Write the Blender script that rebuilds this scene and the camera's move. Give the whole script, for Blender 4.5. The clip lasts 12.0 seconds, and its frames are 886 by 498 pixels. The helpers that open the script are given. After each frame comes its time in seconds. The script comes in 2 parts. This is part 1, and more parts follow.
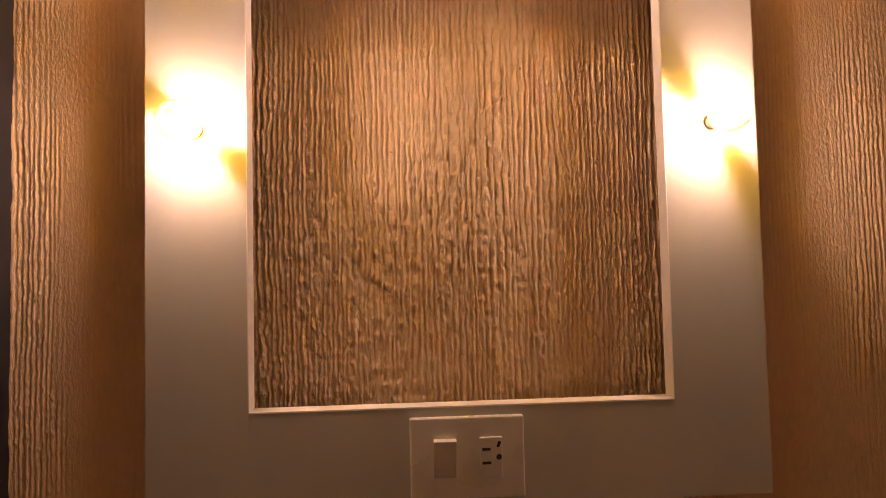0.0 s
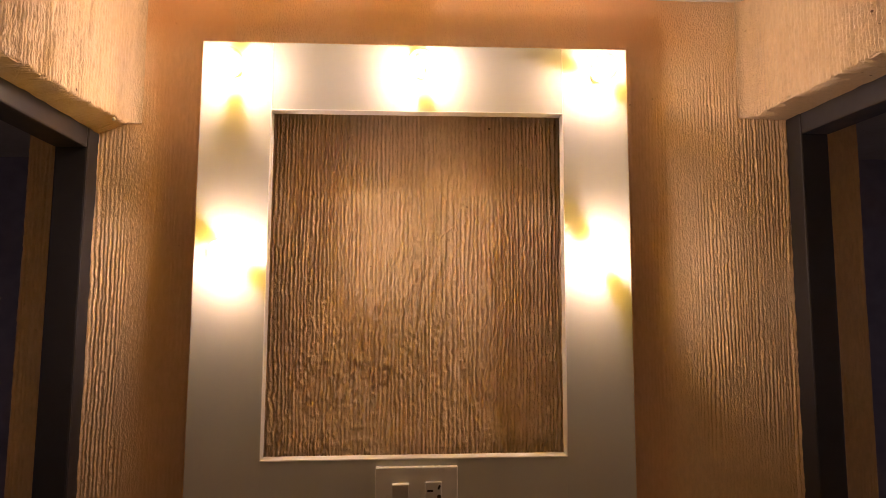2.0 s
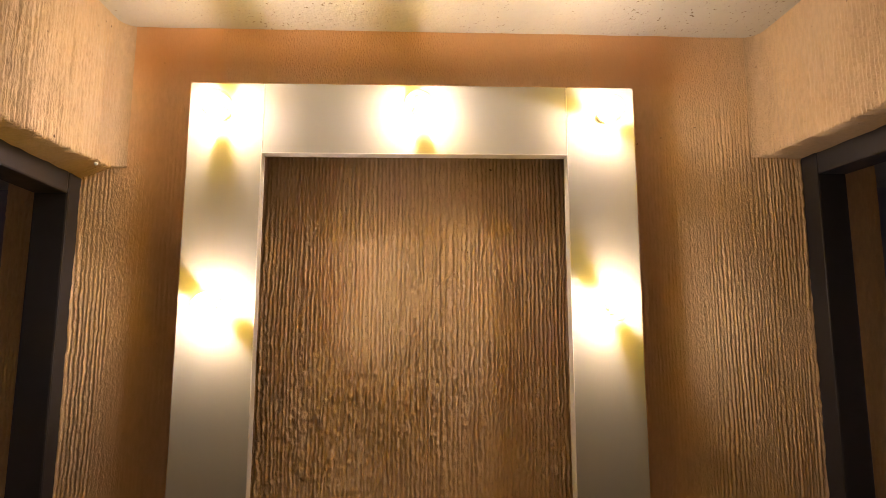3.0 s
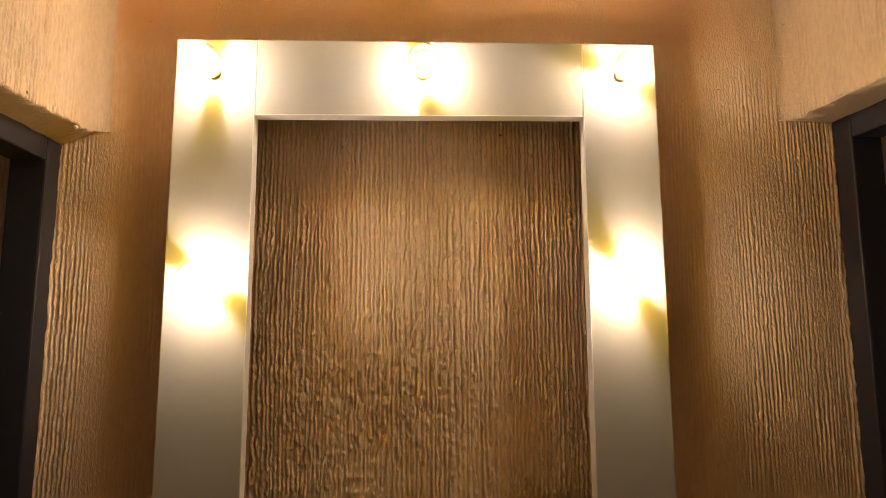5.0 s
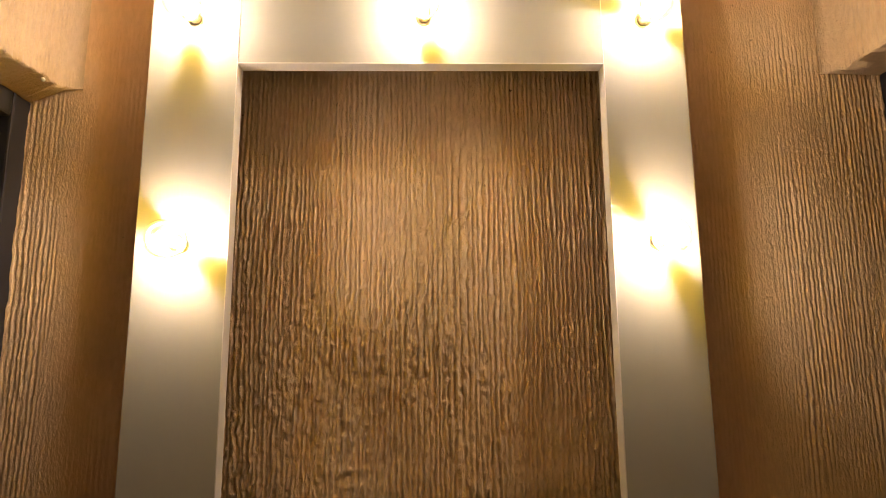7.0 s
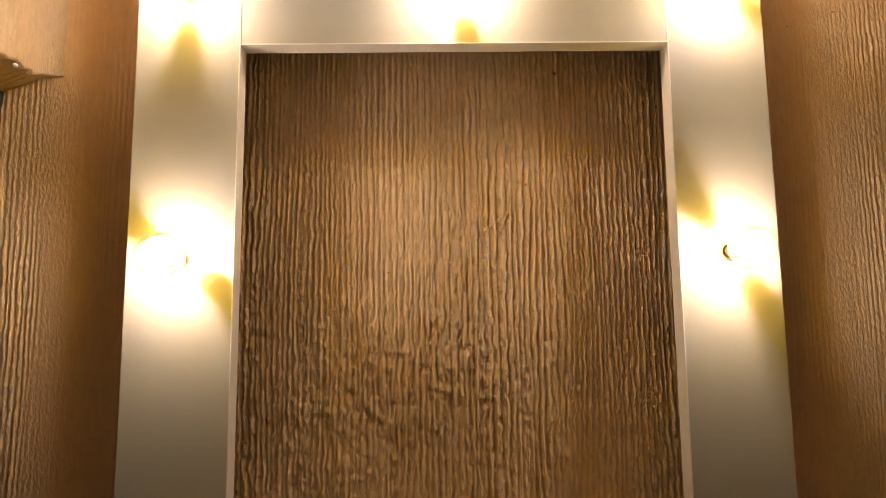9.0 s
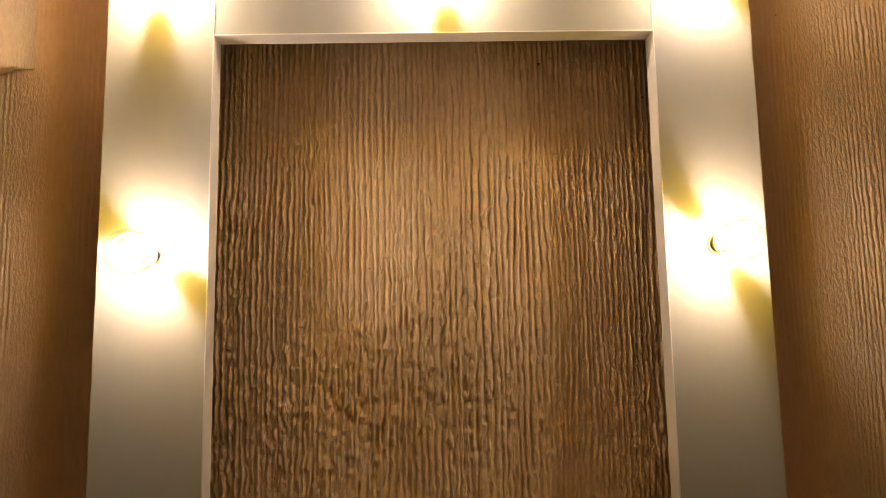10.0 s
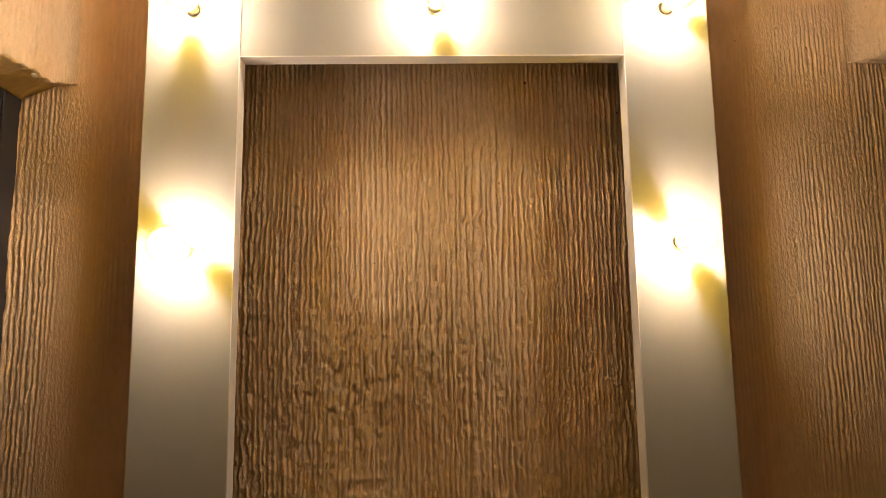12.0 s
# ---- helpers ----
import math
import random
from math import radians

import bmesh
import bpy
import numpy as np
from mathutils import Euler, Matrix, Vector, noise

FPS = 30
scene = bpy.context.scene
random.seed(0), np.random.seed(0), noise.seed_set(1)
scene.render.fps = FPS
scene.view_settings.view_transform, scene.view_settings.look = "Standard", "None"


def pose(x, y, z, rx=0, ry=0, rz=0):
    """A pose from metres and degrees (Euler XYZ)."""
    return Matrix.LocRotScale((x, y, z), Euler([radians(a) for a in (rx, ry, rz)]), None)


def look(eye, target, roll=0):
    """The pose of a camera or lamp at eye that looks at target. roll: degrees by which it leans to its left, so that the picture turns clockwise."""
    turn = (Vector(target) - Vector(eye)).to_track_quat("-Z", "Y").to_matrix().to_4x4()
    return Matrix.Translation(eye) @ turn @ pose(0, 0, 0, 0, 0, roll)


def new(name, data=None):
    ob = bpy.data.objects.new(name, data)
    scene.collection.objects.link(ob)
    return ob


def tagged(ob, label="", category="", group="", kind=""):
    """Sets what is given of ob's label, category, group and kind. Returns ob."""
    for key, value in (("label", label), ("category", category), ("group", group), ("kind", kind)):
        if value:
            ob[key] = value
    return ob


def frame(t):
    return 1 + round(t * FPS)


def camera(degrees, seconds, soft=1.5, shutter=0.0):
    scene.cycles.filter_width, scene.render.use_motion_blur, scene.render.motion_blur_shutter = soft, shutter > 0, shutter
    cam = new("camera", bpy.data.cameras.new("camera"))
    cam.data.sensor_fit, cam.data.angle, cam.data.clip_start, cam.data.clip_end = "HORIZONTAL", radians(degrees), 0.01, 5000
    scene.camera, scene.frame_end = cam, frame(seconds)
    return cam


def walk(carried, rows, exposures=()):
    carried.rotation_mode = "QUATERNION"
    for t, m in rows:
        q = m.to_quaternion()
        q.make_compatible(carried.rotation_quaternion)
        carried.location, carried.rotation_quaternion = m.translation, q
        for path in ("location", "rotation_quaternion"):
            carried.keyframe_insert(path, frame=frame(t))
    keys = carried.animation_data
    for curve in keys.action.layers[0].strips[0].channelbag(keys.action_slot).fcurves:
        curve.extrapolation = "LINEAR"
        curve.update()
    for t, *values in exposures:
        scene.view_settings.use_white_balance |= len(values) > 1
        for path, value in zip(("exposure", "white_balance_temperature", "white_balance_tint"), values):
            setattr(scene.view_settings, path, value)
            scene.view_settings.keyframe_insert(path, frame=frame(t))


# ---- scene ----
cam = camera(79.7, 12.0, soft=0.6)
PATH = [
    (0, (-0.049, -0.587, 1.65), (0.046, 1.409, 1.729), -1.3),
    (0.5, (-0.079, -0.63, 1.663), (0.038, 1.367, 1.681), -0.3),
    (1, (-0.049, -0.743, 1.689), (0.086, 1.252, 1.737), -0.0),
    (1.5, (-0.024, -0.81, 1.718), (0.115, 1.184, 1.786), 0.1),
    (2, (-0.02, -0.833, 1.75), (0.119, 1.155, 1.92), 0.3),
    (2.5, (-0.014, -0.808, 1.808), (0.12, 1.177, 2.009), 0.5),
    (3, (-0.014, -0.79, 1.798), (0.119, 1.19, 2.045), 0.1),
    (5, (-0.019, -0.728, 1.768), (0.11, 1.255, 1.997), -0.2),
    (5.5, (-0.01, -0.756, 1.74), (0.117, 1.226, 1.976), -0.3),
    (6, (-0.005, -0.753, 1.737), (0.124, 1.231, 1.958), -0.3),
    (6.5, (-0.01, -0.699, 1.728), (0.101, 1.284, 1.965), -0.2),
    (7, (-0.006, -0.638, 1.708), (0.084, 1.338, 2.001), -0.4),
    (7.5, (-0.036, -0.622, 1.738), (0.046, 1.362, 1.975), -0.1),
    (9.5, (-0.038, -0.541, 1.76), (0.036, 1.447, 1.961), -0.8),
    (10, (-0.02, -0.54, 1.758), (0.061, 1.449, 1.954), -1.0),
    (10.5, (-0.022, -0.551, 1.751), (0.065, 1.436, 1.96), -1.0),
    (11, (-0.018, -0.569, 1.751), (0.068, 1.418, 1.959), -1.0),
    (11.5, (-0.018, -0.589, 1.74), (0.077, 1.397, 1.959), -0.9),
    (12, (-0.025, -0.615, 1.737), (0.074, 1.37, 1.961), -0.8),
]
# Seconds, stops, kelvin, tint: the clip's camera settles from a pinkish to a neutral picture.
EXPOSURES = [
    (0.0, 0.22, 7700, 46), (0.5, 0.34, 7050, 27), (1.0, 0.38, 7050, 29), (1.5, 0.28, 7050, 32), (2.0, 0.16, 6950, 29), (2.5, -0.04, 6780, 18),
    (3.0, -0.12, 6720, 17), (5.0, -0.08, 6760, 15), (6.0, 0.0, 6860, 14), (7.0, 0.04, 6880, 14), (9.5, -0.20, 6900, 15), (10.5, -0.14, 6900, 15), (12.0, -0.10, 6860, 14),
]
walk(cam, [(t, look(eye, target, roll)) for t, eye, target, roll in PATH], EXPOSURES)

# ---- world and exposure ----
world = bpy.data.worlds.new("world")
scene.world = world
world.use_nodes = True
# dim mauve sky, added to lift the dark rooms beyond the doors
world.node_tree.nodes["Background"].inputs["Color"].default_value = (0.78, 0.72, 0.92, 1)
world.node_tree.nodes["Background"].inputs["Strength"].default_value = 0.09

LAMP_STRENGTH = 2430.0
LAMP_COLOUR = (1.0, 0.86, 0.825)


# ---- materials ----
def material(name):
    m = bpy.data.materials.new(name)
    m.use_nodes = True
    nodes, links = m.node_tree.nodes, m.node_tree.links
    return m, nodes, links, nodes["Principled BSDF"]


def noise_node(nodes, links, scale, stretch=(1, 1, 1), detail=3.0, rough=0.55):
    coord = nodes.new("ShaderNodeNewGeometry")
    mapping = nodes.new("ShaderNodeMapping")
    mapping.inputs["Scale"].default_value = stretch
    tex = nodes.new("ShaderNodeTexNoise")
    tex.inputs["Scale"].default_value = scale
    tex.inputs["Detail"].default_value = detail
    tex.inputs["Roughness"].default_value = rough
    links.new(coord.outputs["Position"], mapping.inputs["Vector"])
    links.new(mapping.outputs["Vector"], tex.inputs["Vector"])
    return tex


def ramp(nodes, links, fac, stops):
    r = nodes.new("ShaderNodeValToRGB")
    while len(r.color_ramp.elements) < len(stops):
        r.color_ramp.elements.new(0.5)
    for e, (p, c) in zip(r.color_ramp.elements, stops):
        e.position, e.color = p, (*c, 1)
    links.new(fac, r.inputs["Fac"])
    return r.outputs["Color"]


def mix(nodes, links, a, b, fac, mode="MIX"):
    n = nodes.new("ShaderNodeMix")
    n.data_type, n.blend_type = "RGBA", mode
    for value, socket in ((a, n.inputs[6]), (b, n.inputs[7]), (fac, n.inputs[0])):
        if isinstance(value, (tuple, float, int)):
            socket.default_value = (*value, 1) if isinstance(value, tuple) else value
        else:
            links.new(value, socket)
    return n.outputs[2]


def bump(nodes, links, bsdf, height, strength, distance):
    b = nodes.new("ShaderNodeBump")
    b.inputs["Strength"].default_value, b.inputs["Distance"].default_value = strength, distance
    links.new(height, b.inputs["Height"])
    links.new(b.outputs["Normal"], bsdf.inputs["Normal"])
    return b


def plaster(name, light, dark, specks=True, band=True):
    """Painted combed plaster: paint mottled at two scales, fine grain, scattered dark specks."""
    m, nodes, links, bsdf = material(name)
    broad = noise_node(nodes, links, 5.0, (1, 1, 0.6), 4)
    fine = noise_node(nodes, links, 160.0, (1, 1, 0.35), 3)
    colour = ramp(nodes, links, broad.outputs["Fac"], ((0.3, dark), (0.7, light)))
    grain = ramp(nodes, links, fine.outputs["Fac"], ((0.3, (0.86, 0.85, 0.83)), (0.7, (1, 1, 1))))
    colour = mix(nodes, links, colour, grain, 1.0, "MULTIPLY")
    if specks:
        dots = noise_node(nodes, links, 95.0, (1, 1, 1), 1.0)
        where = noise_node(nodes, links, 6.0, (1, 1, 1), 1.0)
        f = ramp(nodes, links, dots.outputs["Fac"], ((0.745, (0, 0, 0)), (0.79, (1, 1, 1))))
        g = ramp(nodes, links, where.outputs["Fac"], ((0.44, (0, 0, 0)), (0.56, (1, 1, 1))))
        spots = mix(nodes, links, f, g, 1.0, "MULTIPLY")
        split, high = nodes.new("ShaderNodeSeparateXYZ"), nodes.new("ShaderNodeMapRange")
        links.new(nodes.new("ShaderNodeNewGeometry").outputs["Position"], split.inputs["Vector"])
        links.new(split.outputs["Z"], high.inputs["Value"])
        high.inputs["From Min"].default_value, high.inputs["From Max"].default_value = 1.5, 2.1
        spots = mix(nodes, links, (0.0, 0.0, 0.0), spots, high.outputs["Result"])
        colour = mix(nodes, links, colour, (0.10, 0.05, 0.025), spots)
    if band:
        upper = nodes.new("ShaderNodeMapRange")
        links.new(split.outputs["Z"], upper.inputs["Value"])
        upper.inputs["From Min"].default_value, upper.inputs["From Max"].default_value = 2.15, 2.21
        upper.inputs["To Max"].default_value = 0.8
        # the smoothly troweled margins round the frame carry its shade as a deeper orange
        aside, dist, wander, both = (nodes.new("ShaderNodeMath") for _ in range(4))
        ridged, margin_shade, rise, fall, fade = (nodes.new("ShaderNodeMapRange") for _ in range(5))
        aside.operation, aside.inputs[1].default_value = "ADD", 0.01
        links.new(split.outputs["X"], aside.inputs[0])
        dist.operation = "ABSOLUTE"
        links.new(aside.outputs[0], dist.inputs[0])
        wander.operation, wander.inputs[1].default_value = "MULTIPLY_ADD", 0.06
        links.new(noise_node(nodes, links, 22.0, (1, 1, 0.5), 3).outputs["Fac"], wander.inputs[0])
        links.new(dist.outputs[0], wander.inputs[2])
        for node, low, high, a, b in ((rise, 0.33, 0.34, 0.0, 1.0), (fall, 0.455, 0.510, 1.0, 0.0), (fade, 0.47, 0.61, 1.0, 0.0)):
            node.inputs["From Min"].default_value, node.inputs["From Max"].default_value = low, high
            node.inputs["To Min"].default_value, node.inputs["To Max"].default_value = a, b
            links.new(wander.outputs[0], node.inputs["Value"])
        upper_orange = nodes.new("ShaderNodeMath")
        upper_orange.operation = "MULTIPLY"
        links.new(upper.outputs["Result"], upper_orange.inputs[0])
        links.new(fade.outputs["Result"], upper_orange.inputs[1])
        colour = mix(nodes, links, colour, (0.68, 0.37, 0.16), upper_orange.outputs[0])
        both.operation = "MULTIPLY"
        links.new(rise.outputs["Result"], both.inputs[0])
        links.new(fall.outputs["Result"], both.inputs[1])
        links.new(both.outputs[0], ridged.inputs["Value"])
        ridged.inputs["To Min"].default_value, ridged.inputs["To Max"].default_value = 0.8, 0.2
        links.new(both.outputs[0], margin_shade.inputs["Value"])
        margin_shade.inputs["To Max"].default_value = 0.33
        colour = mix(nodes, links, colour, (0.74, 0.36, 0.14), margin_shade.outputs["Result"])
    links.new(colour, bsdf.inputs["Base Color"])
    bsdf.inputs["Roughness"].default_value = 0.48
    bsdf.inputs["Specular IOR Level"].default_value = 0.5
    relief = noise_node(nodes, links, 420.0, (1, 1, 0.4), 4, 0.6)
    bump(nodes, links, bsdf, relief.outputs["Fac"], 0.8, 0.0024)
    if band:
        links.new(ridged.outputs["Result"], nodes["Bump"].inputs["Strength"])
    return m


def plain(name, colour, rough, metal=0.0, spec=0.5, grain=0.05, scale=60.0, relief=0.0002, stretch=(1, 1, 1)):
    """A finish with faint mottling and a slight unevenness of its gloss."""
    m, nodes, links, bsdf = material(name)
    tex = noise_node(nodes, links, scale, stretch, 4)
    low = tuple(max(0.0, c * (1 - grain * 2)) for c in colour)
    links.new(ramp(nodes, links, tex.outputs["Fac"], ((0.3, low), (0.7, colour))), bsdf.inputs["Base Color"])
    v = ramp(nodes, links, tex.outputs["Fac"], ((0.25, (rough * 0.85,) * 3), (0.75, (min(1, rough * 1.15),) * 3)))
    links.new(v, bsdf.inputs["Roughness"])
    bsdf.inputs["Metallic"].default_value = metal
    bsdf.inputs["Specular IOR Level"].default_value = spec
    if relief:
        fine = noise_node(nodes, links, scale * 6, stretch, 3)
        bump(nodes, links, bsdf, fine.outputs["Fac"], 0.4, relief)
    return m


def ceiling_paint():
    m, nodes, links, bsdf = material("ceiling_paint")
    broad = noise_node(nodes, links, 4.0, (1, 1, 1), 4)
    colour = ramp(nodes, links, broad.outputs["Fac"], ((0.3, (0.46, 0.44, 0.37)), (0.7, (0.57, 0.56, 0.51))))
    dots = noise_node(nodes, links, 170.0, (1, 1, 1), 2.0)
    where = noise_node(nodes, links, 5.0, (1, 1, 1), 2.0)
    f = ramp(nodes, links, dots.outputs["Fac"], ((0.64, (0, 0, 0)), (0.70, (1, 1, 1))))
    g = ramp(nodes, links, where.outputs["Fac"], ((0.42, (0, 0, 0)), (0.6, (1, 1, 1))))
    colour = mix(nodes, links, colour, (0.16, 0.11, 0.06), mix(nodes, links, f, g, 1.0, "MULTIPLY"))
    links.new(colour, bsdf.inputs["Base Color"])
    bsdf.inputs["Roughness"].default_value = 0.8
    relief = noise_node(nodes, links, 140.0, (1, 1, 1), 4, 0.6)
    bump(nodes, links, bsdf, relief.outputs["Fac"], 0.6, 0.003)
    return m


def clear_glass():
    m, nodes, links, bsdf = material("clear_glass")
    nodes.remove(bsdf)
    clear, gloss = nodes.new("ShaderNodeBsdfTransparent"), nodes.new("ShaderNodeBsdfGlossy")
    clear.inputs["Color"].default_value = (0.97, 0.97, 0.95, 1)
    gloss.inputs["Roughness"].default_value = 0.02
    fresnel, both = nodes.new("ShaderNodeFresnel"), nodes.new("ShaderNodeMixShader")
    fresnel.inputs["IOR"].default_value = 1.30
    thin = nodes.new("ShaderNodeMath")
    thin.operation = "MULTIPLY"
    thin.inputs[1].default_value = 0.55
    links.new(fresnel.outputs["Fac"], thin.inputs[0])
    links.new(thin.outputs["Value"], both.inputs["Fac"])
    links.new(clear.outputs["BSDF"], both.inputs[1])
    links.new(gloss.outputs["BSDF"], both.inputs[2])
    links.new(both.outputs["Shader"], nodes["Material Output"].inputs["Surface"])
    return m


def glowing(name, colour, strength):
    m, nodes, links, bsdf = material(name)
    bsdf.inputs["Base Color"].default_value = (0.8, 0.7, 0.4, 1)
    bsdf.inputs["Emission Color"].default_value = (*colour, 1)
    bsdf.inputs["Emission Strength"].default_value = strength
    return m


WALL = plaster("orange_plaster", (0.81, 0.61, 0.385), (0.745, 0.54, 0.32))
CREAM = plain("cream_paint", (0.88, 0.76, 0.58), 0.6, grain=0.03, scale=8.0)
CEILING = ceiling_paint()
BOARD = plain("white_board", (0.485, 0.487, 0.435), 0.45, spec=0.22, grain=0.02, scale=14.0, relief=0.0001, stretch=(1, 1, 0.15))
# whiter than the board's face: the light on its edges put into colour
EDGE = plain("white_lit_edge", (0.82, 0.80, 0.75), 0.45, grain=0.03, scale=40.0)
PLASTIC = plain("white_plastic", (0.66, 0.645, 0.60), 0.28, grain=0.02, scale=30.0, relief=0.0)
DARK = plain("slot_black", (0.012, 0.011, 0.010), 0.6, grain=0.1, relief=0.0)
STEEL = plain("black_painted_steel", (0.032, 0.032, 0.040), 0.38, grain=0.08, scale=45.0, relief=0.0)
BRASS = plain("nickel_cap", (0.62, 0.58, 0.50), 0.3, metal=1.0, grain=0.06, scale=90.0)
RIM = plain("satin_nickel_rim", (0.88, 0.86, 0.80), 0.42, metal=1.0, grain=0.04, scale=90.0)
CERAMIC = plain("white_porcelain", (0.80, 0.78, 0.72), 0.25, grain=0.02, relief=0.0)
CARRIER = glowing("phosphor_coat", (1.0, 0.60, 0.05), 40.0)
FLANGE = glowing("phosphor_edge", (1.0, 0.62, 0.07), 155.0)
GLASS = clear_glass()
GLOW = glowing("led_phosphor", LAMP_COLOUR, LAMP_STRENGTH)
ROOM = plain("lavender_room_paint", (0.34, 0.32, 0.40), 0.55, grain=0.15, scale=12.0)
HEADER = plaster("header_plaster", (0.69, 0.525, 0.34), (0.61, 0.45, 0.275), True, False)
# tiles of the unseen floor, made pale to throw lamplight upwards
TILE = plain("cream_floor_tile", (0.76, 0.66, 0.50), 0.35, grain=0.1, scale=9.0)
GROUT = plain("floor_grout", (0.22, 0.19, 0.16), 0.85, grain=0.1)


# ---- mesh helpers ----
def link_bm(name, bm, mat, parent=None, label="", smooth=False):
    data = bpy.data.meshes.new(name)
    bmesh.ops.recalc_face_normals(bm, faces=bm.faces)
    bm.to_mesh(data)
    bm.free()
    data.materials.append(mat)
    if smooth:
        for p in data.polygons:
            p.use_smooth = True
    ob = new(name, data)
    ob.parent = parent
    if label:
        tagged(ob, label)
    return ob


def part(name, bm, mat, parent, label="", smooth=False):
    return link_bm(name, bm, mat, parent, label, smooth)


def thing(name, at, label, category, group="", kind=""):
    ob = new(name)
    ob.empty_display_size = 0.05
    ob.location = at
    return tagged(ob, label, category, group, kind)


def box(x0, x1, y0, y1, z0, z1, bevel=0.0, segments=2):
    bm = bmesh.new()
    bmesh.ops.create_cube(bm, size=1)
    for v in bm.verts:
        v.co = Vector(((x0 + x1) / 2 + v.co.x * (x1 - x0), (y0 + y1) / 2 + v.co.y * (y1 - y0), (z0 + z1) / 2 + v.co.z * (z1 - z0)))
    if bevel:
        bmesh.ops.bevel(bm, geom=bm.edges[:], offset=bevel, segments=segments, affect="EDGES", profile=0.6)
    return bm


def prism(corners, y0, y1, bevel=0.0, segments=2):
    """A board with the outline corners (x, z), from y0 to y1."""
    bm = bmesh.new()
    front = [bm.verts.new((x, y0, z)) for x, z in corners]
    back = [bm.verts.new((x, y1, z)) for x, z in corners]
    bm.faces.new(front)
    bm.faces.new(back[::-1])
    for i in range(len(corners)):
        j = (i + 1) % len(corners)
        bm.faces.new((front[i], back[i], back[j], front[j]))
    if bevel:
        bmesh.ops.bevel(bm, geom=bm.edges[:], offset=bevel, segments=segments, affect="EDGES", profile=0.6)
    return bm


def lathe(profile, steps=32, cap=True):
    """Turns (radius, height) pairs round the local -y axis, which points away from the board."""
    bm = bmesh.new()
    rings = []
    for r, h in profile:
        rings.append([bm.verts.new((r * math.cos(a), -h, r * math.sin(a))) for a in [2 * math.pi * k / steps for k in range(steps)]])
    for a, b in zip(rings, rings[1:]):
        for k in range(steps):
            bm.faces.new((a[k], a[(k + 1) % steps], b[(k + 1) % steps], b[k]))
    if cap:
        bm.faces.new(rings[0])
        bm.faces.new(rings[-1][::-1])
    return bm


# ---- combed plaster relief ----
def lattice(rng, u, v, fu, fv):
    """Smooth value noise in 0..1 at u, v, with fu and fv cells a metre."""
    n = 257
    table = rng.random((n, n))
    x, y = u * fu + 1000.0, v * fv + 1000.0
    xi, yi = np.floor(x).astype(int), np.floor(y).astype(int)
    a, b = x - xi, y - yi
    a, b = a * a * (3 - 2 * a), b * b * (3 - 2 * b)
    x0, x1, y0, y1 = xi % n, (xi + 1) % n, yi % n, (yi + 1) % n
    return (table[x0, y0] * (1 - a) + table[x1, y0] * a) * (1 - b) + (table[x0, y1] * (1 - a) + table[x1, y1] * a) * b


def combed(u, v, seed, smooth_top=None, lower=1.70, depth=1.0, reach=0.15, sparse=False, scored=None):
    """Height in metres of plaster dragged upward with a comb: narrow raised ridges, broken into dabs towards the bottom."""
    rng = np.random.default_rng(seed)
    low = np.clip((lower + 0.12 - v + (lattice(rng, u, v, 6, 6) - 0.5) * 0.4) / 0.42, 0, 1)
    phase = u * 162 - 2.9 * np.tanh((u - 0.04) / 0.10) + (lattice(rng, u, v, 32, 4) - 0.5) * 1.1 + (lattice(rng, u, v, 120, 8) - 0.5) * 0.5
    phase = phase + (lattice(rng, u, v, 120, 50) - 0.5) * (0.24 + 0.24 * low) + (lattice(rng, u, v, 200, 150) - 0.5) * 0.16
    wave = 0.5 + 0.5 * np.sin(2 * np.pi * phase)
    ridge = wave ** (0.45 + 0.75 * lattice(rng, u, v, 40, 7))
    if scored is not None:
        flat = np.clip(scored + (lattice(rng, u, v, 9, 5) - 0.5) * 0.7, 0, 1)
        ridge = ridge * (1 - flat) + flat * wave ** 0.28
    stroke = np.clip(lattice(rng, u, v, 158, 17) * 2.1, 0.5, 1) * np.clip(lattice(rng, u, v, 14, 6) * 1.8, 0.75, 1)
    broken = np.clip(lattice(rng, u, v, 158, 60) * 2.2, 0.3, 1)
    beads = 0.45 + 1.1 * lattice(rng, u, v, 160, 210)
    streak = 1 - np.abs(2 * lattice(rng, u, v, 260, 18) - 1)
    grit = lattice(rng, u, v, 230, 150)
    lumps = np.clip(lattice(rng, u, v, 190, 150) - 0.56, 0, 1)
    few = np.clip(lattice(rng, u, v, 70, 13) * 3.2 - 1.2, 0.2, 1) if sparse else np.clip(lattice(rng, u, v, 60, 10) * 2.4, 0.75, 1)
    body = (ridge - 0.55) * stroke * beads * (1 - low + low * broken) * (1 - 0.3 * low) * 0.0041 * depth * few + (streak ** 2 - 0.33) * 0.0010
    body = body + (grit - 0.5) * 0.0020 * (0.7 + low) + lumps * 0.0062 * (0.12 + 0.88 * low)
    body = body + (lattice(rng, u, v, 3, 3) - 0.5) * 0.002
    if smooth_top is not None:
        line = smooth_top + (lattice(rng, u, v * 0, 40, 2) - 0.5) * 0.05
        keep = np.clip((line - v) / 0.03, 0, 1)
        fade = 0.15 + 0.85 * np.clip((smooth_top - 0.02 - v) / reach, 0, 1)
        body = body * keep * fade + (1 - keep) * (0.0003 + (lattice(rng, u, v, 12, 30) - 0.5) * 0.0008)
    return body


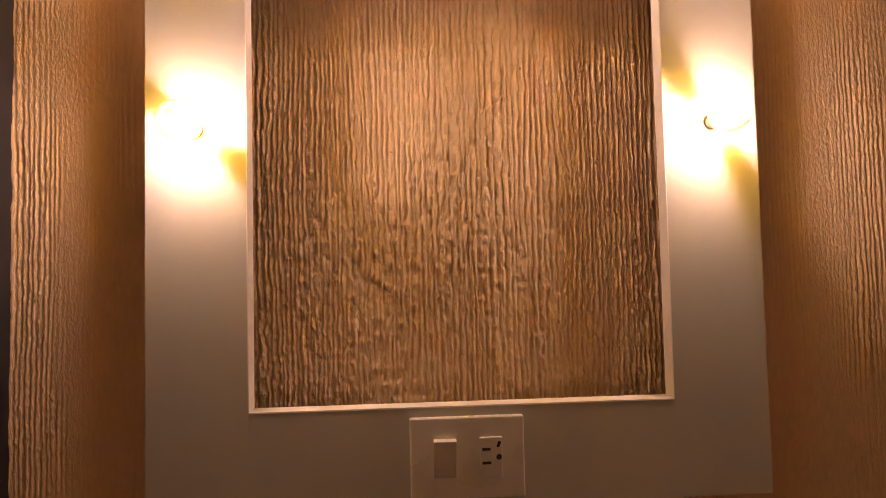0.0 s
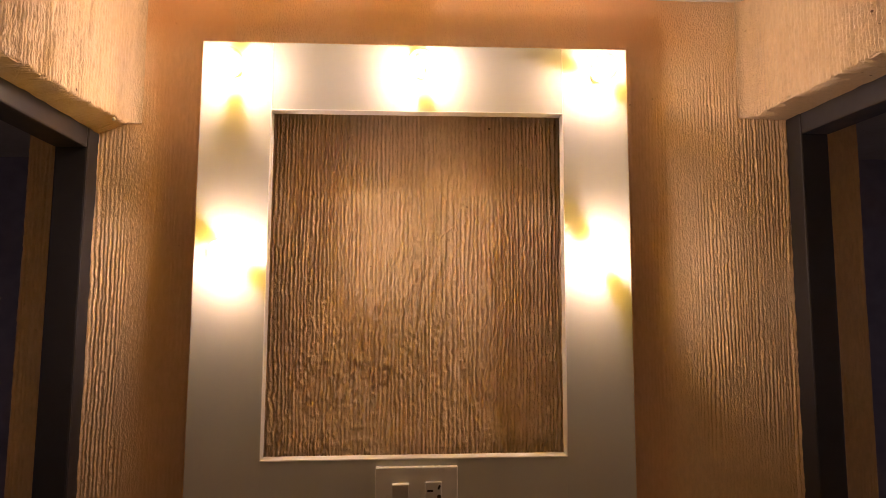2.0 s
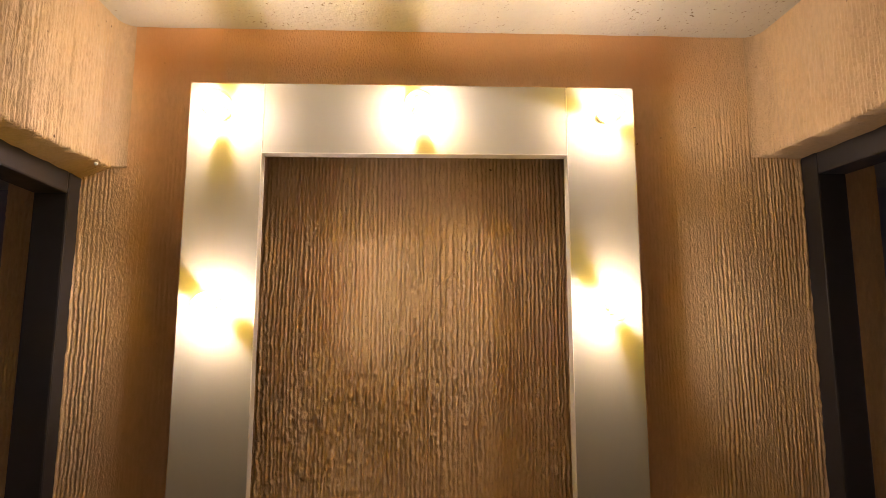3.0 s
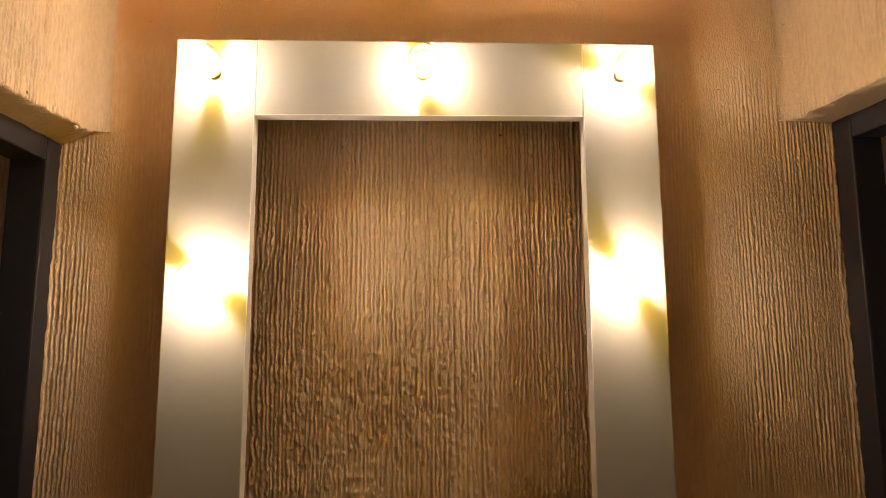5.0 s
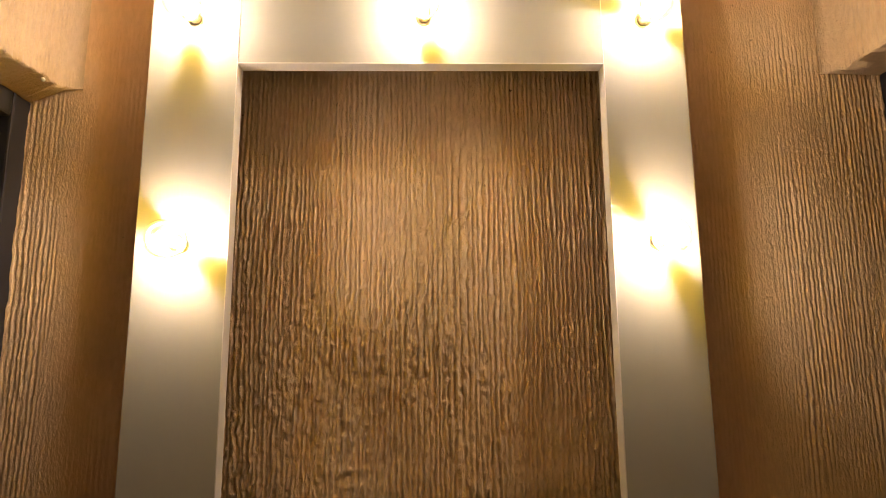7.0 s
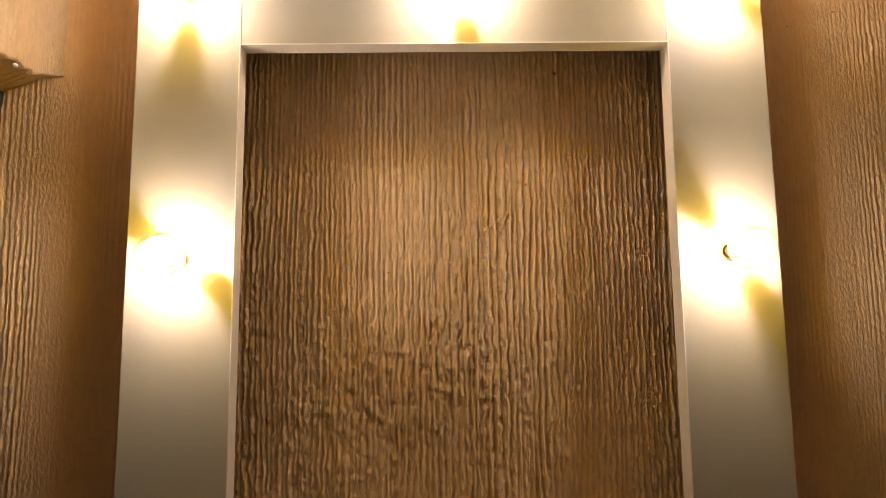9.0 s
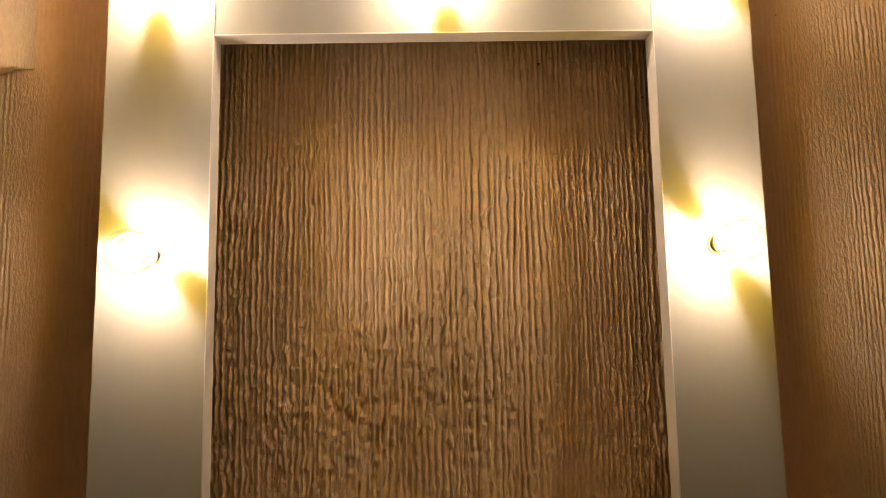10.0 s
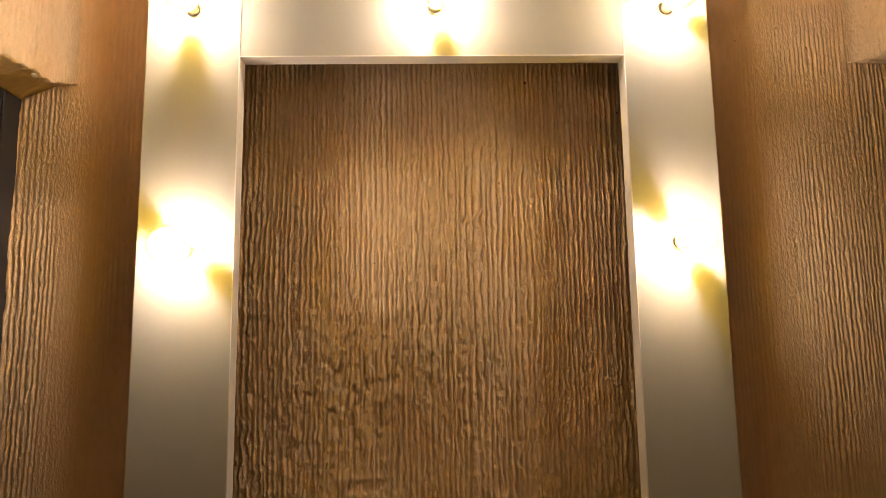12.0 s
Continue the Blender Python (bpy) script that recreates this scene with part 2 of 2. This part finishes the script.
def relief(name, us, vs, heights, place, skirt, mat):
    """A sheet over us x vs, pushed out by heights along the normal, its rim turned back by skirt. place: (u, v, out) to x, y, z arrays."""
    us = np.concatenate(([us[0]], us, [us[-1]]))
    vs = np.concatenate(([vs[0]], vs, [vs[-1]]))
    h = np.pad(heights, 1, mode="edge")
    h[0, :] = h[-1, :] = -skirt
    h[:, 0] = h[:, -1] = -skirt
    u, v = np.meshgrid(us, vs, indexing="ij")
    co = np.stack(place(u, v, h), axis=-1).reshape(-1, 3)
    nu, nv = u.shape
    i = np.arange(nu * nv).reshape(nu, nv)
    quads = np.stack((i[:-1, :-1], i[1:, :-1], i[1:, 1:], i[:-1, 1:]), axis=-1).reshape(-1, 4)
    data = bpy.data.meshes.new(name)
    data.vertices.add(len(co))
    data.vertices.foreach_set("co", co.astype(np.float32).ravel())
    data.loops.add(quads.size)
    data.loops.foreach_set("vertex_index", quads.astype(np.int32).ravel())
    data.polygons.add(len(quads))
    data.polygons.foreach_set("loop_start", np.arange(0, quads.size, 4, dtype=np.int32))
    data.polygons.foreach_set("use_smooth", np.ones(len(quads), dtype=bool))
    data.update(calc_edges=True)
    data.materials.append(mat)
    return new(name, data)


# ---- the setting ----
WALL_Y = 0.064
LEFT_FACE, LEFT_OUT = -0.481, -0.637
RIGHT_FACE, RIGHT_OUT = 0.600, 0.802
LINTEL_L, LINTEL_R = 2.028, 2.070
DOOR_NEAR = -0.66
REAR = -1.06


def ceiling_z(x):
    return 2.277 + 0.0205 * x


us = np.concatenate((np.arange(LEFT_OUT, -0.26, 0.0012), np.arange(-0.26, 0.26, 0.0006), np.arange(0.26, RIGHT_OUT, 0.0012), [RIGHT_OUT]))
vs = np.concatenate((np.linspace(0, 1.2, 25)[:-1], np.arange(1.2, 1.44, 0.0040), np.arange(1.44, 2.08, 0.0016), np.arange(2.08, 2.30, 0.0030)))
vs = vs[np.concatenate(([True], np.diff(vs) > 0.0005))]
gu, gv = np.meshgrid(us, vs, indexing="ij")
pressed = np.clip(1.25 - np.abs(gu - 0.03) / 0.16, 0, 1) * np.clip((gv - 1.60) / 0.30, 0, 0.8)
hh = combed(gu, gv, 11, smooth_top=2.197, lower=1.68 + 0.06 * np.clip((np.abs(gu) - 0.06) / 0.12, 0, 1) - 0.34 * np.clip((np.abs(gu) - 0.31) / 0.04, 0, 1), scored=pressed)
troweled = np.clip((np.abs(gu - 0.02) - 0.30) / 0.02, 0, 1)
ends = lattice(np.random.default_rng(6), gu, gv, 90, 9) * 0.03
troweled *= np.clip((gu + 0.474 + ends) / 0.02, 0, 1) * np.clip((0.492 + ends - gu) / 0.04, 0, 1)
worn = np.clip(lattice(np.random.default_rng(8), gu, gv, 16, 9) * 2.2 - 0.35, 0.25, 1)
hh *= 1 - np.clip((np.abs(gu - 0.02) - 0.40) / 0.05, 0, 1) * (1 - worn * np.where(gu > 0, 0.6, 0.95))
hh = hh * (1 - 0.88 * troweled) + 0.0004 * troweled
rough = np.random.default_rng(5)
for edge in (-0.530, 0.664):
    hh += np.clip(1 - np.abs(gu - edge) / 0.010, 0, 1) * (lattice(rough, gu, gv, 60, 95) * 0.0035 + lattice(rough, gu, gv, 30, 12) * 0.0012)
# one slanting scratch across the ridges
along = np.clip(((gu - 0.033) * 0.029 + (gv - 1.843) * 0.022) / (0.029 ** 2 + 0.022 ** 2), 0, 1)
hh += np.clip(1 - np.hypot(gu - 0.033 - 0.029 * along, gv - 1.843 - 0.022 * along) / 0.0022, 0, 1) * 0.0022
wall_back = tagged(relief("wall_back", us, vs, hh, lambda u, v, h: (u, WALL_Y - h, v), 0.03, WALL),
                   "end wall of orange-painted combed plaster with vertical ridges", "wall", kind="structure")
part("wall_core", box(LEFT_OUT + 0.002, RIGHT_OUT - 0.002, WALL_Y + 0.004, WALL_Y + 0.15, 0, 2.42), WALL, wall_back)


def header(name, face, out, lintel, drop, sag, rise, side, seed):
    """The wall over a door opening, its combed face towards the passage; the soffit slopes by drop towards the door frame.
    Towards the camera its edge sags and the soffit rises, in metres a metre."""
    us = np.concatenate((np.arange(DOOR_NEAR, WALL_Y - 0.025, 0.0015), WALL_Y - 0.024 * (1 - np.sin(np.linspace(0, 1.52, 26)))))
    vs = np.arange(lintel, 2.31, 0.0030)
    gu, gv = np.meshgrid(us, vs, indexing="ij")
    h = combed(gu * 1.0, gv, seed, smooth_top=2.262, lower=1.6, depth=1.3, reach=0.04, sparse=True)
    full = combed(gu * 1.0, gv, seed + 7, smooth_top=2.262, lower=1.6, depth=1.45, reach=0.04)
    far = np.clip((WALL_Y - 0.13 - gu) / 0.08, 0, 1)
    h = h * (1 - far) + full * far
    near = np.clip((WALL_Y - gu) / 0.10, 0.12, 1)
    away = np.clip(1 - (WALL_Y - gu) / 0.024, 0, 1)
    h = h * near + 0.024 * (1 - np.sqrt(1 - away ** 2))
    ragged = np.random.default_rng(seed + 40)
    ob = relief(name, us, vs, h, lambda u, v, d: (face - side * d, u, v + np.clip(1 - (v - lintel) / 0.02, 0, 1) * ((lattice(ragged, u, v * 0, 130, 1) - 0.5) * 0.0045 + (lattice(ragged, u, v * 0, 25, 1) - 0.5) * 0.003 - sag * (WALL_Y - u))), 0.03, HEADER)
    tagged(ob, "orange combed plaster wall over a door opening", "wall", kind="structure")
    bm = bmesh.new()
    x0, x1 = face + side * 0.002, out
    ring = []
    for y in (DOOR_NEAR, WALL_Y + 0.002):
        ring.append([bm.verts.new(p) for p in ((x0, y, lintel + 0.001 - sag * (WALL_Y - y)), (x0 + (x1 - x0) * 0.35, y, lintel - drop + rise * (WALL_Y - y)), (x1, y, lintel - drop + rise * (WALL_Y - y)), (x1, y, 2.42), (x0, y, 2.42))])
    bm.faces.new(ring[0])
    bm.faces.new(ring[1][::-1])
    for k in range(5):
        bm.faces.new((ring[0][k], ring[1][k], ring[1][(k + 1) % 5], ring[0][(k + 1) % 5]))
    bmesh.ops.subdivide_edges(bm, edges=[e for e in bm.edges if abs(e.verts[0].co.y - e.verts[1].co.y) > 0.1], cuts=90)
    for v in bm.verts:
        if v.co.z < lintel + 0.05:
            v.co.z += 0.003 * noise.noise((v.co.x * 40, v.co.y * 45, seed))
    part("lintel", bm, HEADER, ob)
    return ob


left_header = header("wall_left_header", LEFT_FACE, LEFT_OUT, LINTEL_L, 0.020, 0.025, 0.045, -1, 21)
header("wall_right_header", RIGHT_FACE, RIGHT_OUT, LINTEL_R, 0.002, 0.0, 0.0, 1, 22)


def side_wall(name, face, out):
    x0, x1 = sorted((face, out))
    ob = link_bm(name, box(x0, x1, REAR, DOOR_NEAR, 0, 2.42), WALL)
    return tagged(ob, "orange-painted plaster side wall of the passage", "wall", kind="structure")


side_wall("wall_left", LEFT_FACE, LEFT_OUT)
side_wall("wall_right", RIGHT_FACE, RIGHT_OUT)
# unseen rear wall, set close and pale to bounce lamplight onto the end wall
tagged(link_bm("wall_rear", box(-2.4, 2.4, REAR - 0.12, REAR, 0, 2.42), CREAM), "plain cream wall, unseen, closing the passage and bouncing lamplight", "wall", kind="structure")
tagged(link_bm("wall_room_north", box(-2.4, 2.4, 1.2, 1.32, 0, 2.42), ROOM), "plain lavender wall of the unlit room beyond", "wall", kind="structure")
# the rooms' outer walls get a wide unseen opening, added to let in dim sky light
for name, x in (("wall_room_west", -2.35), ("wall_room_east", 2.35)):
    room_wall = tagged(link_bm(name, box(x - 0.05, x + 0.05, REAR, 1.2, 0, 0.9), ROOM), "plain lavender room wall with an unseen opening added to let in fill light", "wall", kind="structure")
    part("upper_wall", box(x - 0.05, x + 0.05, REAR, 1.2, 2.1, 2.42), ROOM, room_wall)
    for y0, y1 in ((REAR, -0.8), (0.9, 1.2)):
        part("wall_pier", box(x - 0.05, x + 0.05, y0, y1, 0.9005, 2.0995), ROOM, room_wall)

bm = bmesh.new()
n = 60
grid = [[bm.verts.new((-2.4 + 4.8 * i / n, REAR - 0.1 + 2.43 * j / n, ceiling_z(-2.4 + 4.8 * i / n) + 0.0025 * noise.noise((i * 0.9, j * 0.9, 3)))) for j in range(n + 1)] for i in range(n + 1)]
for i in range(n):
    for j in range(n):
        bm.faces.new((grid[i][j], grid[i + 1][j], grid[i + 1][j + 1], grid[i][j + 1]))
top = bmesh.ops.extrude_face_region(bm, geom=bm.faces[:])
for v in [g for g in top["geom"] if isinstance(g, bmesh.types.BMVert)]:
    v.co.z += 0.16
tagged(link_bm("ceiling", bm, CEILING, smooth=True), "off-white stippled plaster ceiling with dark specks of damp", "ceiling", kind="structure")
floor = tagged(link_bm("floor", box(-2.4, 2.4, REAR - 0.1, 1.3, -0.12, -0.006), GROUT), "unseen floor of cream square tiles with grey joints, pale to bounce light", "floor", kind="structure")


def door_frame(name, face, outer, proud, top, rise):
    """Black steel door frame set in the opening: two jambs and a head bar, each a folded tube with a rebate."""
    ob = thing(name, (face, 0, 0), "black painted steel door frame set in the plastered opening", "door frame", kind="structure")
    x0, x1 = sorted((face, outer))

    def local(bm):
        for v in bm.verts:
            v.co.x -= face
            v.co.z += rise * (WALL_Y - v.co.y) if v.co.z > 1 else 0
        return bm

    for y0, y1 in ((WALL_Y - proud, WALL_Y + 0.004), (DOOR_NEAR - 0.004, DOOR_NEAR + proud)):
        part("jamb", local(box(x0, x1, y0, y1, 0, top + 0.004, 0.003)), STEEL, ob)
    part("head_bar", local(box(x0, x1, DOOR_NEAR + proud + 0.0005, WALL_Y - proud - 0.0005, top - proud, top + 0.004, 0.003)), STEEL, ob)
    return ob


door_frame("door_1", -0.528, -0.578, 0.030, LINTEL_L - 0.020, 0.045)
door_frame("door_2", 0.666, 0.716, 0.036, LINTEL_R - 0.002, 0.0)

# ---- the lighted frame ----
IN_L, IN_R, OUT_L, OUT_R = -0.234, 0.2335, -0.3435, 0.343
IN_B, OUT_B = 1.500, 1.392
IN_TL, IN_TR, OUT_TL, OUT_TR = 2.040, 2.047, 2.147, 2.159
THICK = 0.019
lighted_frame = thing("mirror_frame", (0, 0, 1.392), "open white board vanity frame fixed to the plaster wall", "vanity frame")
shift = Matrix.Translation((0, 0, -1.392))


def on_frame(bm):
    bm.transform(shift)
    return bm


def edge_z(x, left, right):
    return left + (right - left) * (x - OUT_L) / (OUT_R - OUT_L)


GAP = 0.0001
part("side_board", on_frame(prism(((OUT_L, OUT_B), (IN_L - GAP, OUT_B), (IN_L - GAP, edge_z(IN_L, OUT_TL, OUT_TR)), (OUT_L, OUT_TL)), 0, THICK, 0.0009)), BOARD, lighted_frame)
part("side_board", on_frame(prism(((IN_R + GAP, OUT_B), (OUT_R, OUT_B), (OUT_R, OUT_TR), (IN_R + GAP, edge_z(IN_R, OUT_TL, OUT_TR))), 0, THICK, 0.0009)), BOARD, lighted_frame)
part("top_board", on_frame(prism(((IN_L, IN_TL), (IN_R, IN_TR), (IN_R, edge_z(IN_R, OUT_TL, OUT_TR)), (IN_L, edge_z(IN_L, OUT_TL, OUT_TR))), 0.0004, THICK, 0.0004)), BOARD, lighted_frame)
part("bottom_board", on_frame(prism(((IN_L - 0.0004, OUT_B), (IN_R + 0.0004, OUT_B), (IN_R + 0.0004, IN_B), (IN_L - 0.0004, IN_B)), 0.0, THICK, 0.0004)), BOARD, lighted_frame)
for x0, x1, z1 in ((OUT_L + 0.001, OUT_L + 0.016, OUT_TL - 0.004), (OUT_R - 0.016, OUT_R - 0.001, OUT_TR - 0.004)):
    part("box_side", on_frame(box(x0, x1, THICK, WALL_Y - 0.0005, OUT_B + 0.001, z1)), EDGE, lighted_frame)
part("box_side", on_frame(prism(((OUT_L + 0.0165, OUT_TL - 0.019), (OUT_R - 0.0165, OUT_TR - 0.019), (OUT_R - 0.0165, OUT_TR - 0.004), (OUT_L + 0.0165, OUT_TL - 0.004)), THICK, WALL_Y - 0.0005)), EDGE, lighted_frame)
part("box_side", on_frame(box(OUT_L + 0.0165, OUT_R - 0.0165, THICK, WALL_Y - 0.0005, OUT_B + 0.001, OUT_B + 0.016)), EDGE, lighted_frame)

# white strips put lamplight on the edges round the opening; on the side boards they run on up the joint
BAND, FACE = 0.0011, -0.0004
for x0, left, right in ((IN_L - BAND, OUT_TL, OUT_TR), (IN_R, OUT_TL, OUT_TR)):
    x1 = x0 + BAND
    part("edge_highlight", on_frame(prism(((x0, IN_B), (x1, IN_B), (x1, edge_z(x1, left, right) - 0.001), (x0, edge_z(x0, left, right) - 0.001)), FACE, THICK + 0.0004)), EDGE, lighted_frame, "thin white strip added for the lamplit board edge")
part("edge_highlight", on_frame(box(IN_L, IN_R, FACE, THICK + 0.0004, IN_B - 0.0006, IN_B + BAND)), EDGE, lighted_frame, "thin white strip added for the lamplit board edge")
part("edge_highlight", on_frame(prism(((IN_L, IN_TL - BAND), (IN_R, IN_TR - BAND), (IN_R, IN_TR + 0.0003), (IN_L, IN_TL + 0.0003)), FACE, THICK + 0.0004)), EDGE, lighted_frame, "thin white strip added for the lamplit board edge")

# ---- bulbs ----
BULB_R, BULB_H = 0.0225, 0.0405


def bulb(x, z, lean, label):
    """Clear globe bulb screwed into a holder sunk in the board; inside stands a flat two-sided light strip turned by lean degrees."""
    ob = thing("light_bulb", (x, 0, z), label, "light bulb", "bulbs round the vanity frame")
    part("lamp_holder", lathe(((0.0100, -0.001), (0.0100, 0.0010), (0.0094, 0.0015), (0.0080, 0.0015), (0.0080, 0.0006))), RIM, ob, "satin nickel lamp holder rim", True)
    neck = math.sqrt(BULB_R ** 2 - 0.0094 ** 2)
    part("screw_cap", lathe(((0.0070, 0.0008), (0.0070, 0.0030), (0.0074, 0.0038), (0.0070, 0.0046), (0.0074, 0.0054), (0.0070, 0.0062))), BRASS, ob, "nickel screw cap", True)
    part("collar", lathe(((0.0068, 0.0064), (0.0066, 0.0090), (0.0064, 0.0120), (0.005, 0.0132))), CERAMIC, ob, "white plastic collar", True)
    profile = [(0.0096, 0.0128), (0.0094, BULB_H - neck - 0.0008)]
    start = math.asin(0.0094 / BULB_R)
    for k in range(17):
        a = math.pi - start - (math.pi - start - 0.03) * k / 16
        profile.append((BULB_R * math.sin(a), BULB_H + BULB_R * math.cos(a)))
    part("globe", lathe(profile, 40, False), GLASS, ob, "clear glass globe", True)
    stem = part("stem", lathe(((0.0046, 0.0130), (0.0042, 0.0150), (0.0040, 0.0172))), CERAMIC, ob, "", True)
    turn = Matrix.Rotation(radians(lean), 4, "Y")
    carrier = box(-0.0003, 0.0003, -0.0480, -0.0170, -0.0080, 0.0080)
    carrier.transform(turn)
    carrier_part = part("carrier", carrier, CARRIER, ob, "yellow-glowing phosphor-coated carrier")
    for z0 in (-0.0086, 0.0080):
        flange = box(-0.0037, 0.0037, -0.0480, -0.0170, z0, z0 + 0.0006)
        flange.transform(turn)
        part("flange", flange, FLANGE, carrier_part, "yellow-glowing edge flange")
    for s in (-1, 1):
        strip = bmesh.new()
        bmesh.ops.create_cone(strip, cap_ends=True, segments=12, radius1=0.0012, radius2=0.0012, depth=0.0150)
        strip.transform(turn @ Matrix.Translation((s * 0.0016, -0.0285, 0)) @ Matrix.Rotation(radians(90), 4, "X"))
        part("light_strip", strip, GLOW, carrier_part, "glowing warm-white light strip")
    return ob


WARM = "lit warm-white clear globe bulb"
bulb(-0.289, 1.808, -52, WARM + " screwed into the white side board")
bulb(0.288, 1.812, -32, WARM + " screwed into the white side board")
bulb(-0.289, 2.097, 2, WARM + " near the white board's corner")
bulb(0.000, 2.105, -12, WARM + " screwed into the white top board")
bulb(0.289, 2.107, -62, WARM + " near the white board's corner")

# ---- switch and outlet ----
plate_at = Vector((0, 0, 1.447))
wall_plate = thing("switch_plate", plate_at, "white plastic plate with a rocker switch and a power outlet", "switch plate")
plate = box(-0.062, 0.062, -0.0085, -0.0002, -0.043, 0.0435, 0.0022, 3)
part("plate", plate, PLASTIC, wall_plate)
rocker = bmesh.new()
for dy, dz in ((-0.0195, 0.0215), (-0.0102, -0.0195)):
    for x in (-0.0365, -0.0120):
        rocker.verts.new((x, dy, dz))
        rocker.verts.new((x, -0.0087, dz))
rocker.verts.ensure_lookup_table()
a, a2, b, b2, c, c2, d, d2 = rocker.verts
for f in ((a, b, d, c), (a2, c2, d2, b2), (a, a2, b2, b), (c, d, d2, c2), (a, c, c2, a2), (b, b2, d2, d)):
    rocker.faces.new(f)
bmesh.ops.bevel(rocker, geom=rocker.edges[:], offset=0.0009, segments=2, affect="EDGES", profile=0.6)
part("rocker", rocker, PLASTIC, wall_plate)
outlet = part("outlet", box(0.0130, 0.0375, -0.0125, -0.0087, -0.0205, 0.0225, 0.0012), PLASTIC, wall_plate)
for x0, x1, z0, z1 in ((0.0155, 0.0245, 0.0085, 0.0115), (0.0155, 0.0250, -0.0060, -0.0030)):
    part("slot", box(x0, x1, -0.0129, -0.0126, z0, z1), DARK, outlet)
hole = bmesh.new()
bmesh.ops.create_circle(hole, cap_ends=True, radius=0.0031, segments=16)
hole.transform(Matrix.Translation((0.0335, -0.0129, 0.0015)) @ Matrix.Rotation(radians(90), 4, "X"))
part("slot", hole, DARK, outlet)
ground = box(-0.0016, 0.0016, -0.0129, -0.0126, -0.0032, 0.0032)
ground.transform(Matrix.Translation((0.0335, 0, 0.0150)) @ Matrix.Rotation(radians(22), 4, "Y"))
part("slot", ground, DARK, outlet)

# ---- a drip of paint on the left lintel ----
for at, size, mat, label in (((-0.4815, 0.017, 2.0225), 0.0026, PLASTIC, "small white drip of paint"),):
    dab = bmesh.new()
    bmesh.ops.create_icosphere(dab, subdivisions=2, radius=size)
    for v in dab.verts:
        v.co = v.co * (1 + 0.35 * noise.noise(v.co * 260 + Vector(at) * 90)) + Vector(at)
    part("dab", dab, mat, left_header, label, True)

# ---- floor tiles ----
tile_mesh = None
for i in range(12):
    for j in range(6):
        if tile_mesh is None:
            tile = part("tile", box(0.002, 0.398, 0.002, 0.398, -0.006, 0.0, 0.001, 1), TILE, floor)
            tile_mesh = tile.data
        else:
            tile = new("tile", tile_mesh)
            tile.parent = floor
        tile.location = (-2.4 + 0.4 * i, REAR + 0.4 * j, 0)
